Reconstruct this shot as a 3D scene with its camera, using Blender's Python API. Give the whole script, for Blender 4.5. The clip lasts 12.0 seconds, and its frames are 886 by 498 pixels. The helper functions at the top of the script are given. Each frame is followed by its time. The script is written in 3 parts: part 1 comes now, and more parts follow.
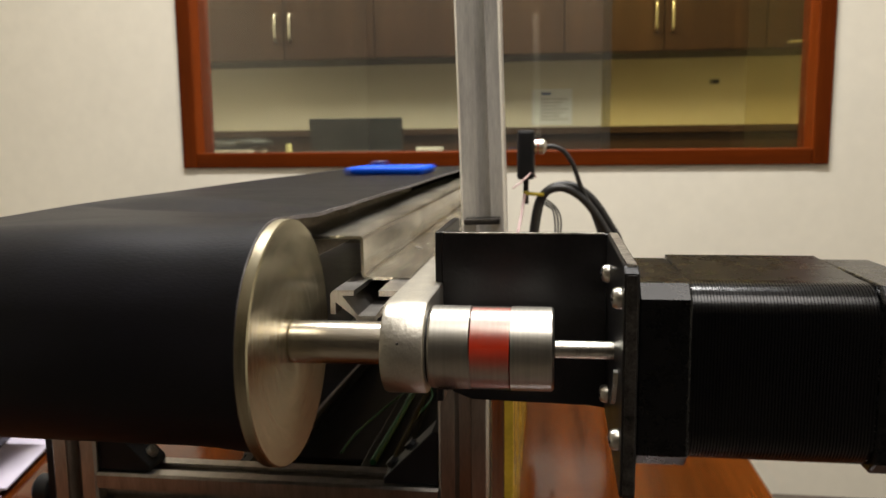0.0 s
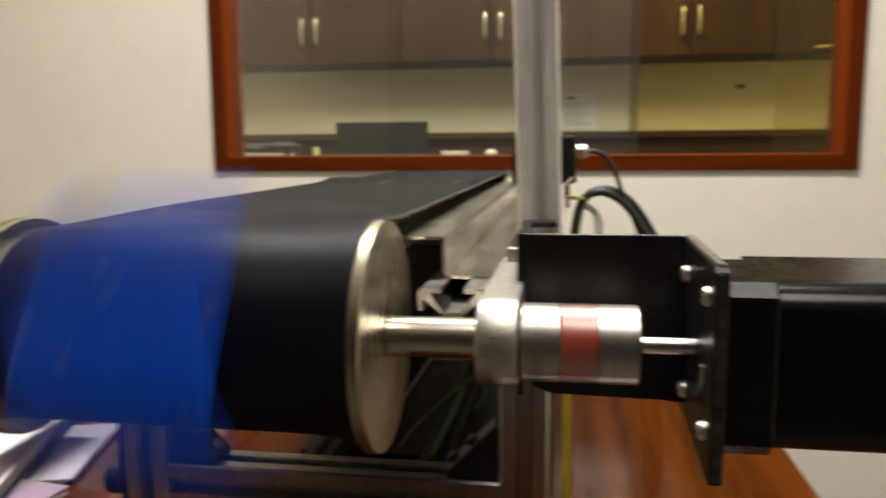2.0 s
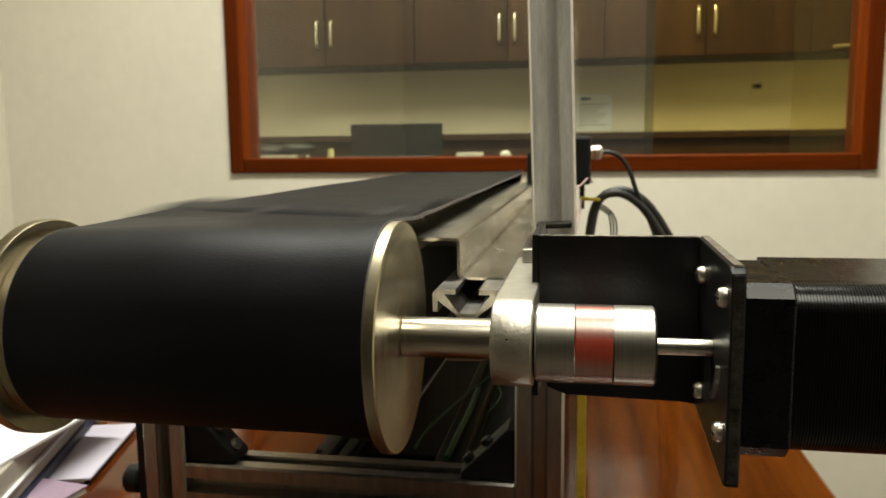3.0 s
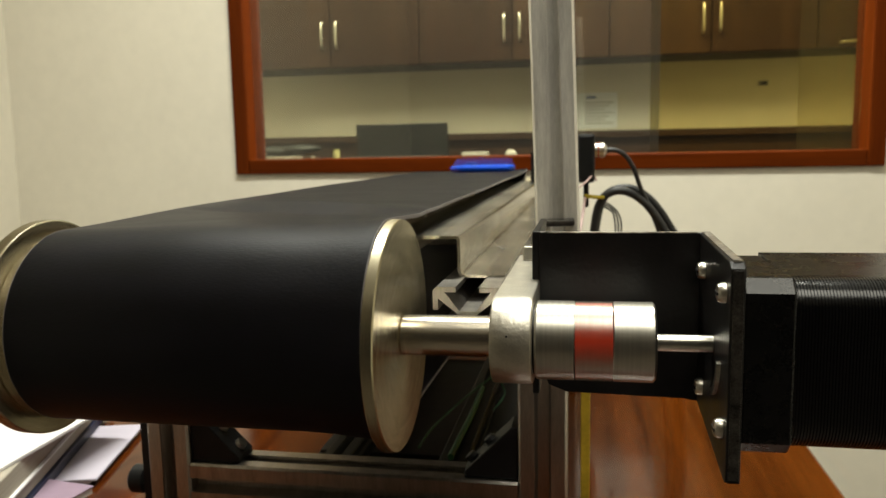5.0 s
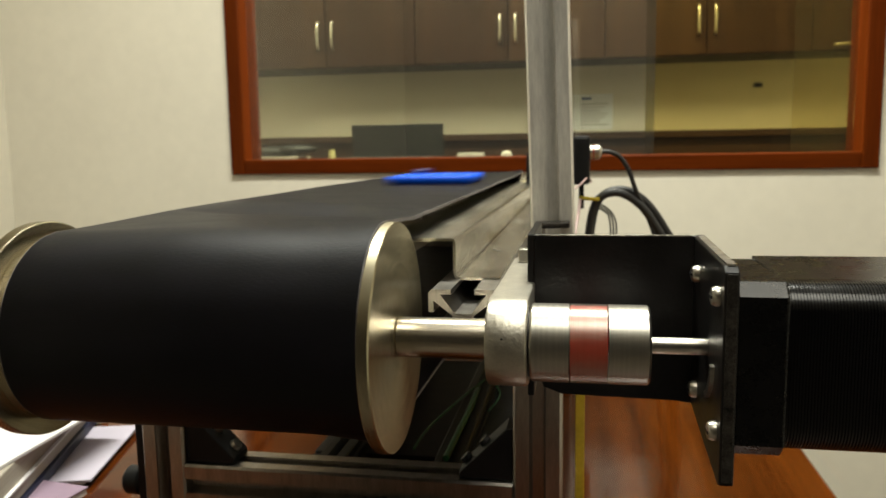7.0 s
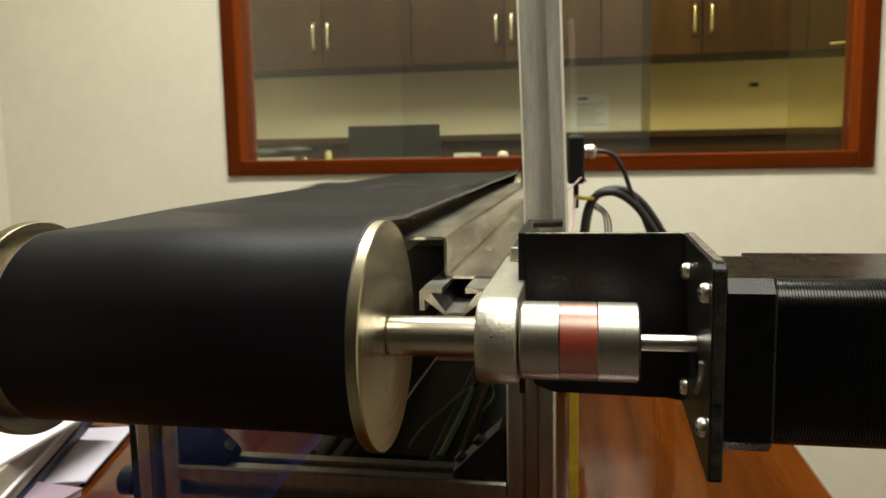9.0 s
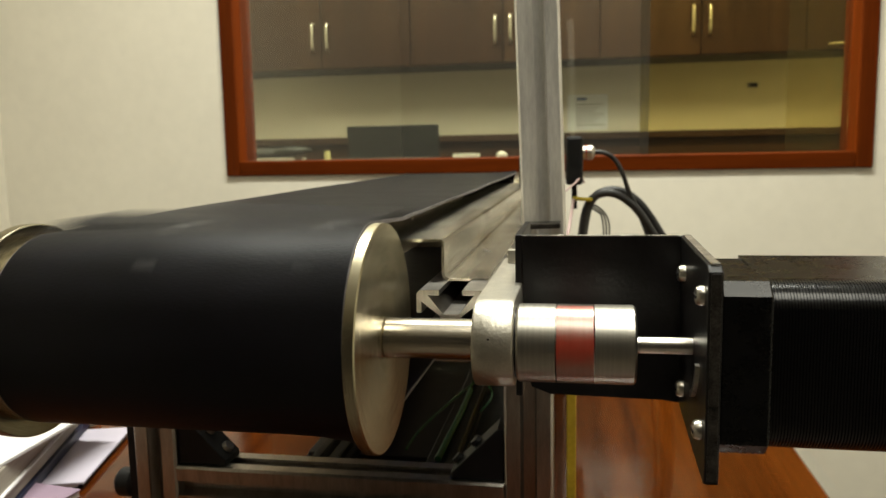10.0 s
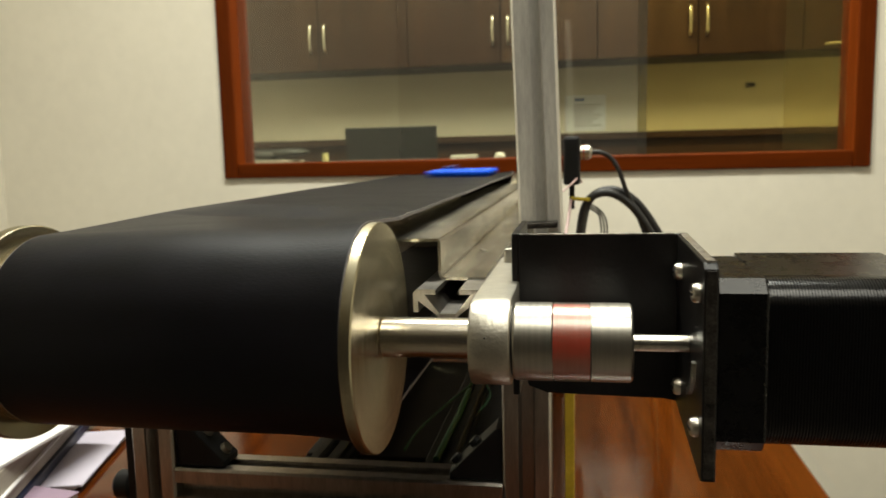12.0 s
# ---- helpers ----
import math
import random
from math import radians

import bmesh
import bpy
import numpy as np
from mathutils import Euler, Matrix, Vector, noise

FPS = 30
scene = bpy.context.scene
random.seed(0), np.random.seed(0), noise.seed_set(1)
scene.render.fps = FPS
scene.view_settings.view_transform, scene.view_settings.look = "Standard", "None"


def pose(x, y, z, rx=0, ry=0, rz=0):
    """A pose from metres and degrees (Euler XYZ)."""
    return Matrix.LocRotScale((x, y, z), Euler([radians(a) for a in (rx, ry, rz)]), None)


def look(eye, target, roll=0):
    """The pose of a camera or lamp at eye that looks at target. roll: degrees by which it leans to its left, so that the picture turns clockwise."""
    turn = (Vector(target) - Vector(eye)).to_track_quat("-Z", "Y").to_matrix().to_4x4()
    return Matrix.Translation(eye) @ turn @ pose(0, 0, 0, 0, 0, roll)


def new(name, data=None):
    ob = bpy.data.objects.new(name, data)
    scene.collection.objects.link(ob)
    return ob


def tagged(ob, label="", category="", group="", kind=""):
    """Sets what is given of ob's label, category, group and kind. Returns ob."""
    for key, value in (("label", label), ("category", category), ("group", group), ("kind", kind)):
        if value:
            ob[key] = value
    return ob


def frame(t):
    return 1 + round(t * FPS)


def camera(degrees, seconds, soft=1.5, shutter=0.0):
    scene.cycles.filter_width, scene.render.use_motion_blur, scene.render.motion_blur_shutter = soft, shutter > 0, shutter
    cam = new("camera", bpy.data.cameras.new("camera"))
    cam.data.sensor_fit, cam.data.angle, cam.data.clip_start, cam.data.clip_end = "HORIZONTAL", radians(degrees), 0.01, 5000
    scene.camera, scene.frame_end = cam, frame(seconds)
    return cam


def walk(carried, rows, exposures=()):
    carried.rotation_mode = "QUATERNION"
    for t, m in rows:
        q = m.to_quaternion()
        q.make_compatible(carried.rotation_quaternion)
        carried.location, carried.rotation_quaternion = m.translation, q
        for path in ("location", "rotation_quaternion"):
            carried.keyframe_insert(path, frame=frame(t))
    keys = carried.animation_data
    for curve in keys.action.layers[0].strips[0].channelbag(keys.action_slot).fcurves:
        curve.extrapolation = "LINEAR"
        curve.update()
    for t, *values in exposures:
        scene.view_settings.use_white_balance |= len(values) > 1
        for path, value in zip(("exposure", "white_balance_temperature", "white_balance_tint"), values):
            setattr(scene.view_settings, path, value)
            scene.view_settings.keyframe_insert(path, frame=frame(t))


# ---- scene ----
cam = camera(59.7, 12.0, shutter=6.0)
cam.data.dof.use_dof, cam.data.dof.focus_distance, cam.data.dof.aperture_fstop = True, 0.30, 24.0

PATH = [
    (0, (-0.022, -0.271, 1.023), (-0.287, 1.693, 0.753), -0.6),
    (0.5, (-0.022, -0.273, 1.023), (-0.287, 1.691, 0.755), -0.7),
    (1, (-0.027, -0.277, 1.023), (-0.296, 1.687, 0.758), -0.7),
    (1.5, (-0.044, -0.29, 1.024), (-0.325, 1.672, 0.76), -0.4),
    (2, (-0.047, -0.291, 1.024), (-0.358, 1.667, 0.764), -0.4),
    (2.5, (-0.047, -0.292, 1.024), (-0.385, 1.662, 0.766), -0.5),
    (3, (-0.047, -0.292, 1.024), (-0.395, 1.66, 0.768), -0.6),
    (5, (-0.044, -0.291, 1.023), (-0.41, 1.658, 0.767), -1.1),
    (5.5, (-0.044, -0.291, 1.023), (-0.409, 1.658, 0.767), -0.8),
    (6, (-0.044, -0.292, 1.023), (-0.405, 1.658, 0.766), -0.7),
    (6.5, (-0.044, -0.292, 1.023), (-0.402, 1.659, 0.767), -0.7),
    (7, (-0.044, -0.292, 1.024), (-0.398, 1.66, 0.769), -0.9),
    (9, (-0.041, -0.292, 1.023), (-0.389, 1.661, 0.77), -1.1),
    (9.5, (-0.041, -0.292, 1.023), (-0.388, 1.662, 0.77), -1.0),
    (10, (-0.04, -0.292, 1.024), (-0.386, 1.662, 0.771), -1.1),
    (10.5, (-0.041, -0.292, 1.024), (-0.385, 1.662, 0.771), -1.1),
    (11, (-0.04, -0.292, 1.023), (-0.383, 1.662, 0.773), -1.2),
    (11.5, (-0.04, -0.292, 1.023), (-0.383, 1.663, 0.773), -1.2),
    (12, (-0.039, -0.292, 1.023), (-0.382, 1.662, 0.774), -1.4),
]
# the film's white balance warms a little before the third second
BALANCE = [(0, 0.0, 6230, 20), (2.5, 0.0, 6230, 20), (2.9, 0.0, 6500, 10), (12, 0.0, 6500, 10)]
walk(cam, [(t, look(e, g, r)) for t, e, g, r in PATH], BALANCE)


# ---------------------------------------------------------------- light
world = bpy.data.worlds.new("room_air")
world.use_nodes = True
scene.world = world
world.node_tree.nodes["Background"].inputs[0].default_value = (1.0, 0.86, 0.66, 1)
world.node_tree.nodes["Background"].inputs[1].default_value = 0.004


def lamp(name, m, w, h, watts, colour):
    data = bpy.data.lights.new(name, "AREA")
    data.shape, data.size, data.size_y, data.energy, data.color = "RECTANGLE", w, h, watts, colour
    ob = new(name, data)
    ob.matrix_world = m
    return ob


WARM = (0.985, 1.0, 0.88)
# place, size along x and y, and watts of the two fittings over the table
LAMPS = [(-0.20, 0.72, 1.15, 0.16, 62), (0.28, -0.62, 0.90, 0.75, 13)]
for lx, ly, wide, deep, watts in LAMPS:
    lamp("ceiling_lamp", pose(lx, ly, 2.66), wide, deep, watts, WARM)
for lx in (-0.9, 0.35):
    lamp("ceiling_lamp", pose(lx, 2.25, 2.66), 1.0, 0.16, 77, (1.0, 0.98, 0.74))


# ---------------------------------------------------------------- materials
def mat(name, colour, rough=0.5, metal=0.0, vary=0.12, scale=40.0, bump=0.0, bump_scale=200.0, stretch=(1, 1, 1), second=None, coat=0.0, spec=0.5):
    """A surface with two scales of colour and gloss variation and fine relief."""
    m = bpy.data.materials.new(name)
    m.use_nodes = True
    nt = m.node_tree
    b = nt.nodes["Principled BSDF"]
    b.inputs["Metallic"].default_value = metal
    b.inputs["Coat Weight"].default_value = coat
    b.inputs["Specular IOR Level"].default_value = spec
    tc = nt.nodes.new("ShaderNodeTexCoord")
    mp = nt.nodes.new("ShaderNodeMapping")
    mp.inputs["Scale"].default_value = stretch
    nt.links.new(tc.outputs["Object"], mp.inputs["Vector"])
    n1, n2 = nt.nodes.new("ShaderNodeTexNoise"), nt.nodes.new("ShaderNodeTexNoise")
    n1.inputs["Scale"].default_value, n1.inputs["Detail"].default_value = scale, 4
    n2.inputs["Scale"].default_value, n2.inputs["Detail"].default_value = scale * 9, 3
    for n in (n1, n2):
        nt.links.new(mp.outputs[0], n.inputs["Vector"])
    add = nt.nodes.new("ShaderNodeMix")
    add.inputs[0].default_value = 0.4
    nt.links.new(n1.outputs[0], add.inputs[2])
    nt.links.new(n2.outputs[0], add.inputs[3])
    ramp = nt.nodes.new("ShaderNodeValToRGB")
    c2 = second or tuple(c * (1 - 2 * vary) for c in colour)
    c1 = colour if second else tuple(min(1, c * (1 + vary)) for c in colour)
    ramp.color_ramp.elements[0].color, ramp.color_ramp.elements[0].position = (*c2, 1), 0.32
    ramp.color_ramp.elements[1].color, ramp.color_ramp.elements[1].position = (*c1, 1), 0.66
    nt.links.new(add.outputs[0], ramp.inputs[0])
    nt.links.new(ramp.outputs[0], b.inputs["Base Color"])
    rr = nt.nodes.new("ShaderNodeMapRange")
    rr.inputs["To Min"].default_value, rr.inputs["To Max"].default_value = max(0.02, rough * 0.8), min(1, rough * 1.25)
    nt.links.new(add.outputs[0], rr.inputs["Value"])
    nt.links.new(rr.outputs[0], b.inputs["Roughness"])
    if bump:
        bn, bu = nt.nodes.new("ShaderNodeTexNoise"), nt.nodes.new("ShaderNodeBump")
        bn.inputs["Scale"].default_value, bn.inputs["Detail"].default_value = bump_scale, 5
        nt.links.new(mp.outputs[0], bn.inputs["Vector"])
        bu.inputs["Strength"].default_value, bu.inputs["Distance"].default_value = bump, 0.001
        nt.links.new(bn.outputs[0], bu.inputs["Height"])
        nt.links.new(bu.outputs[0], b.inputs["Normal"])
    return m


def wood(name, light, dark, rough, grain, across=14.0, coat=0.0, spec=0.12):
    """Wood with grain lines along one axis of the thing."""
    st = [across, across, across]
    st[grain] = 0.9
    return mat(name, light, rough, second=dark, scale=1.6, stretch=tuple(st), bump=0.03, bump_scale=6, coat=coat, spec=spec)


def glass(name, tint, gloss, haze):
    """Clear tinted glass; its pale diffuse film stands in for reflected room haze."""
    m = bpy.data.materials.new(name)
    m.use_nodes = True
    nt = m.node_tree
    nt.nodes.remove(nt.nodes["Principled BSDF"])
    tr, gl, mx, fr = (nt.nodes.new("ShaderNode" + k) for k in ("BsdfTransparent", "BsdfGlossy", "MixShader", "Fresnel"))
    tr.inputs[0].default_value = (*tint, 1)
    gl.inputs["Roughness"].default_value = 0.02
    fr.inputs[0].default_value = gloss
    nt.links.new(fr.outputs[0], mx.inputs[0])
    nt.links.new(tr.outputs[0], mx.inputs[1])
    nt.links.new(gl.outputs[0], mx.inputs[2])
    film, over = nt.nodes.new("ShaderNodeBsdfDiffuse"), nt.nodes.new("ShaderNodeMixShader")
    film.inputs[0].default_value = (0.72, 0.68, 0.62, 1)
    over.inputs[0].default_value = haze
    nt.links.new(mx.outputs[0], over.inputs[1])
    nt.links.new(film.outputs[0], over.inputs[2])
    nt.links.new(over.outputs[0], nt.nodes["Material Output"].inputs[0])
    return m


def glow(name, colour, strength):
    m = bpy.data.materials.new(name)
    m.use_nodes = True
    b = m.node_tree.nodes["Principled BSDF"]
    b.inputs["Base Color"].default_value = (*colour, 1)
    b.inputs["Emission Color"].default_value = (*colour, 1)
    b.inputs["Emission Strength"].default_value = strength
    return m


PAINT = mat("cream_wall_paint", (0.74, 0.69, 0.58), 0.75, vary=0.03, scale=3, bump=0.15, bump_scale=90)
CEIL = mat("white_ceiling_paint", (0.78, 0.76, 0.70), 0.85, vary=0.02, scale=4)
# for the unseen south wall, near black so front faces reflect little light
DIM_WALL = mat("dark_unseen_wall", (0.045, 0.036, 0.028), 0.7, vary=0.05, scale=3)
TILE = mat("brown_floor_tile", (0.11, 0.09, 0.07), 0.35, vary=0.06, scale=6)
TEAK = wood("reddish_brown_window_wood", (0.108, 0.019, 0.0013), (0.052, 0.0085, 0.0007), 0.4, 0, 30, spec=0.05)
TEAK_V = wood("reddish_brown_window_wood_upright", (0.108, 0.019, 0.0013), (0.052, 0.0085, 0.0007), 0.4, 2, 30, spec=0.05)
TABLE = wood("orange_brown_table_laminate", (0.105, 0.025, 0.0024), (0.026, 0.0050, 0.0005), 0.10, 1, 34, spec=0.36)
CABINET = wood("dark_walnut_laminate", (0.030, 0.014, 0.0072), (0.013, 0.006, 0.0032), 0.4, 2, 16)
CABINET_L = wood("mid_walnut_laminate", (0.038, 0.019, 0.0095), (0.018, 0.0085, 0.0045), 0.4, 2, 16)
DARKWOOD = wood("dark_brown_sideboard_wood", (0.030, 0.014, 0.007), (0.014, 0.007, 0.004), 0.5, 0, 16)
STEEL = mat("brushed_steel", (0.62, 0.57, 0.48), 0.25, 1.0, vary=0.05, scale=20, stretch=(40, 0.6, 0.6), bump=0.03, bump_scale=60)
TURNED = mat("turned_steel_disc", (0.48, 0.43, 0.30), 0.26, 1.0, vary=0.03, scale=200)
nodes = TURNED.node_tree.nodes
tan = nodes.new("ShaderNodeTangent")
tan.direction_type, tan.axis = "RADIAL", "X"
nodes["Principled BSDF"].inputs["Anisotropic"].default_value = 0.75
TURNED.node_tree.links.new(tan.outputs[0], nodes["Principled BSDF"].inputs["Tangent"])
ALU = mat("satin_aluminium", (0.50, 0.48, 0.43), 0.33, 1.0, vary=0.09, scale=20, stretch=(40, 0.6, 0.6), bump=0.035, bump_scale=60)
ALU_EXT = mat("anodised_aluminium_profile", (0.90, 0.87, 0.82), 0.32, 0.52, vary=0.12, scale=18, stretch=(8, 8, 1))
# darker copy of the profile aluminium, with the stand's shade in its colour
ALU_SHADED = mat("shaded_aluminium_profile", (0.50, 0.47, 0.43), 0.34, 1.0, vary=0.15, scale=18, stretch=(8, 8, 1))
CAST = mat("rough_aluminium_casting", (0.58, 0.55, 0.48), 0.40, 1.0, vary=0.09, scale=140, bump=0.22, bump_scale=600)
SHEET = mat("galvanised_steel_sheet", (0.80, 0.76, 0.66), 0.24, 1.0, vary=0.24, scale=26, stretch=(2, 1, 2), bump=0.10, bump_scale=40)
BLACKSTEEL = mat("black_painted_steel", (0.010, 0.009, 0.009), 0.36, vary=0.25, scale=50, spec=0.2, bump=0.15, bump_scale=500)
MOTORCAP = mat("black_motor_casting", (0.002, 0.002, 0.0022), 0.27, spec=0.38, vary=0.3, scale=120, bump=0.03, bump_scale=900)
LAM = mat("black_motor_laminations", (0.002, 0.002, 0.0024), 0.22, spec=0.42, vary=0.3, scale=60, bump=0.05, bump_scale=300)
LEATHER = mat("black_grained_belt", (0.0022, 0.0020, 0.0042), 0.44, vary=0.25, scale=60, spec=0.19, bump=0.09, bump_scale=900, stretch=(0.6, 1.3, 1.3))
EDGE = mat("frayed_grey_belt_edge", (0.17, 0.15, 0.15), 0.9, vary=0.3, scale=400, bump=0.8, bump_scale=1500)
# pale base colour paints the glint of the belt joint
SEAMMAT = mat("glossy_splice_tape_pale_as_glint", (0.26, 0.26, 0.26), 0.14, vary=0.2, scale=90, bump=0.1, bump_scale=150)
RED = mat("red_polyurethane", (0.56, 0.040, 0.012), 0.32, vary=0.1, scale=150, spec=0.3)
BLUE = mat("bright_blue_plastic", (0.0, 0.092, 0.80), 0.5, spec=0.2, vary=0.08, scale=60)
BLUE_D = mat("dark_violet_rubber", (0.03, 0.015, 0.10), 0.5, vary=0.1, scale=60)
# low rails' near-black colour holds the shade under the belt
ALU_UNDER = mat("profile_darkened_as_shade", (0.04, 0.04, 0.036), 0.5, 0.9, vary=0.2, scale=30)
CHALK = mat("smeared_white_chalk", (0.42, 0.42, 0.44), 0.95, vary=0.3, scale=300)
BLACKPL = mat("black_plastic", (0.008, 0.008, 0.009), 0.45, spec=0.3, vary=0.2, scale=80)
SOCKET_SHADE = mat("black_socket_shade", (0.002, 0.002, 0.002), 0.8, vary=0.1, scale=80, spec=0.05)
RUBBER = mat("black_cable_rubber", (0.022, 0.021, 0.020), 0.5, vary=0.2, scale=60)
WORN = mat("worn_bare_steel", (0.34, 0.31, 0.27), 0.4, 1.0, vary=0.45, scale=220, bump=0.3, bump_scale=600)
WORN2 = mat("rubbed_black_steel", (0.055, 0.048, 0.042), 0.42, 0.6, vary=0.5, scale=180, bump=0.3, bump_scale=600)
CHROME = mat("bright_zinc_plate", (0.70, 0.67, 0.60), 0.28, 1.0, vary=0.15, scale=200)
YELLOW = mat("amber_yellow_acrylic", (0.50, 0.34, 0.03), 0.25, vary=0.15, scale=40)
PAPER = mat("white_paper", (0.70, 0.68, 0.68), 0.8, vary=0.03, scale=20)
LILAC = mat("lilac_paper_cover", (0.27, 0.19, 0.26), 0.7, vary=0.06, scale=20)
LILAC_W = mat("lilac_white_paper", (0.46, 0.42, 0.50), 0.7, vary=0.03, scale=20)
NAVY = mat("navy_blue_folder", (0.006, 0.009, 0.035), 0.5, vary=0.1, scale=20)
TAN = mat("greyed_page_block", (0.38, 0.34, 0.28), 0.85, vary=0.1, scale=8, stretch=(1, 1, 60))
GREENW = mat("green_wire_and_rail_sheen", (0.006, 0.09, 0.02), 0.5, vary=0.1, scale=60)
PINKW = mat("pink_wire_sleeve", (0.55, 0.38, 0.36), 0.5, vary=0.1, scale=60)
YELW = mat("yellow_cable_tie", (0.62, 0.48, 0.03), 0.4, vary=0.1, scale=60)
SCREEN = mat("dark_grey_laptop_lid", (0.010, 0.011, 0.011), 0.5, vary=0.08, scale=30)
# the last number is how much painted reflection haze veils the pane
GLASS_A = glass("grey_tinted_window_glass", (0.76, 0.77, 0.70), 1.6, 0.016)
GLASS_C = glass("window_glass_with_painted_haze", (0.95, 0.93, 0.82), 1.3, 0.02)
GLASS_B = glass("bronze_tinted_window_glass", (0.74, 0.69, 0.46), 1.25, 0.004)
TUBE = glow("lamp_diffuser", (1.0, 0.88, 0.68), 3.0)
PALE = mat("pale_yellow_plastic", (0.42, 0.38, 0.16), 0.5, vary=0.1, scale=30)
DULL = mat("dull_white_paper", (0.42, 0.40, 0.36), 0.8, vary=0.06, scale=30)
MARK = mat("grey_print", (0.35, 0.34, 0.33), 0.8, vary=0.05, scale=20)
NOTICE = mat("bluish_white_notice_paper", (0.80, 0.82, 0.86), 0.7, vary=0.03, scale=20)
MARKB = mat("blue_print", (0.10, 0.16, 0.35), 0.8, vary=0.05, scale=20)


# ---------------------------------------------------------------- mesh helpers
def mesh_of(name, bm, material, smooth=None):
    me = bpy.data.meshes.new(name)
    bmesh.ops.recalc_face_normals(bm, faces=bm.faces)
    if smooth:
        for e in bm.edges:
            if len(e.link_faces) == 2:
                e.smooth = e.calc_face_angle(0) < radians(smooth)
        for f in bm.faces:
            f.smooth = True
    bm.to_mesh(me)
    bm.free()
    me.materials.append(material)
    return me


def part(name, bm, material, parent, label="", m=None, smooth=None):
    ob = new(name, mesh_of(name, bm, material, smooth))
    ob.parent = parent
    if m is not None:
        ob.matrix_basis = m
    if label:
        tagged(ob, label)
    return ob


def thing(name, m, label, category, group="", kind=""):
    ob = new(name)
    ob.empty_display_size = 0.02
    ob.matrix_basis = m
    return tagged(ob, label, category, group, kind)


def solid(name, bm, material, label, category="", kind="", group="", smooth=None):
    return tagged(new(name, mesh_of(name, bm, material, smooth)), label, category, group, kind)


def box(x0, x1, y0, y1, z0, z1, bevel=0.0, bm=None, segments=2):
    own = bmesh.new()
    bmesh.ops.create_cube(own, size=1, matrix=Matrix.LocRotScale(((x0 + x1) / 2, (y0 + y1) / 2, (z0 + z1) / 2), None, (x1 - x0, y1 - y0, z1 - z0)))
    if bevel:
        bmesh.ops.bevel(own, geom=own.edges[:], offset=bevel, segments=segments, affect="EDGES", profile=0.5)
    if bm is None:
        return own
    join(bm, own)
    return bm


def join(bm, other):
    me = bpy.data.meshes.new("tmp")
    other.to_mesh(me)
    other.free()
    bm.from_mesh(me)
    bpy.data.meshes.remove(me)


def turned(points, n=48, x_axis=True):
    """A closed solid of revolution about the x axis from (x, r) points."""
    bm = bmesh.new()
    rings = []
    for x, r in points:
        if r < 1e-6:
            rings.append([bm.verts.new((x, 0, 0))])
        else:
            rings.append([bm.verts.new((x, r * math.cos(2 * math.pi * i / n), r * math.sin(2 * math.pi * i / n))) for i in range(n)])
    for a, b in zip(rings, rings[1:]):
        for i in range(n):
            j = (i + 1) % n
            if len(a) == 1:
                bm.faces.new((a[0], b[i], b[j]))
            elif len(b) == 1:
                bm.faces.new((a[i], a[j], b[0]))
            else:
                bm.faces.new((a[i], a[j], b[j], b[i]))
    return bm


def rod(x0, x1, r, ch=0.0005, n=40):
    return turned([(x0, 0), (x0, r - ch), (x0 + ch, r), (x1 - ch, r), (x1, r - ch), (x1, 0)], n)


def sector(x0, x1, r0, r1, a0, a1, n=8):
    """A ring sector about the x axis."""
    bm = bmesh.new()
    loops = []
    for x in (x0, x1):
        ring = [bm.verts.new((x, r * math.sin(a), r * math.cos(a))) for r, order in ((r0, 1), (r1, -1))
                for a in [a0 + (a1 - a0) * k / n for k in range(n + 1)][::order]]
        loops.append(ring)
    bm.faces.new(loops[0])
    bm.faces.new(loops[1][::-1])
    k = len(loops[0])
    for i in range(k):
        bm.faces.new((loops[0][i], loops[0][(i + 1) % k], loops[1][(i + 1) % k], loops[1][i]))
    return bm


def extrude(points, d0, d1, axis="x", bevel=0.0):
    """A prism: points in the plane across the axis (x: yz, y: xz, z: xy)."""
    bm = bmesh.new()

    def at(p, d):
        return {"x": (d, p[0], p[1]), "y": (p[0], d, p[1]), "z": (p[0], p[1], d)}[axis]
    a, b = [bm.verts.new(at(p, d0)) for p in points], [bm.verts.new(at(p, d1)) for p in points]
    caps = [bm.faces.new(a), bm.faces.new(b[::-1])]
    for i in range(len(points)):
        j = (i + 1) % len(points)
        bm.faces.new((a[i], a[j], b[j], b[i]))
    bmesh.ops.recalc_face_normals(bm, faces=bm.faces)
    if bevel:
        bmesh.ops.bevel(bm, geom=list({e for f in caps for e in f.edges}), offset=bevel, segments=2, affect="EDGES", profile=0.5)
    bmesh.ops.triangulate(bm, faces=[f for f in bm.faces if len(f.verts) > 4])
    return bm


def slot_outline(size, opening, lip, cavity, depth, floor):
    """Outline of a square extrusion with a T slot in each side."""
    h, pts = size / 2, []
    c = size * 0.05
    side = [(-h + c, h), (-opening, h), (-opening, h - lip), (-cavity, h - lip), (-floor, h - depth), (floor, h - depth),
            (cavity, h - lip), (opening, h - lip), (opening, h), (h - c, h)]
    for k in range(4):
        ca, sa = math.cos(-k * math.pi / 2), math.sin(-k * math.pi / 2)
        pts += [(x * ca - y * sa, x * sa + y * ca) for x, y in side]
    return pts


def profile20(d0, d1, axis):
    return extrude(slot_outline(0.02, 0.0033, 0.0016, 0.0064, 0.0070, 0.0020), d0, d1, axis)


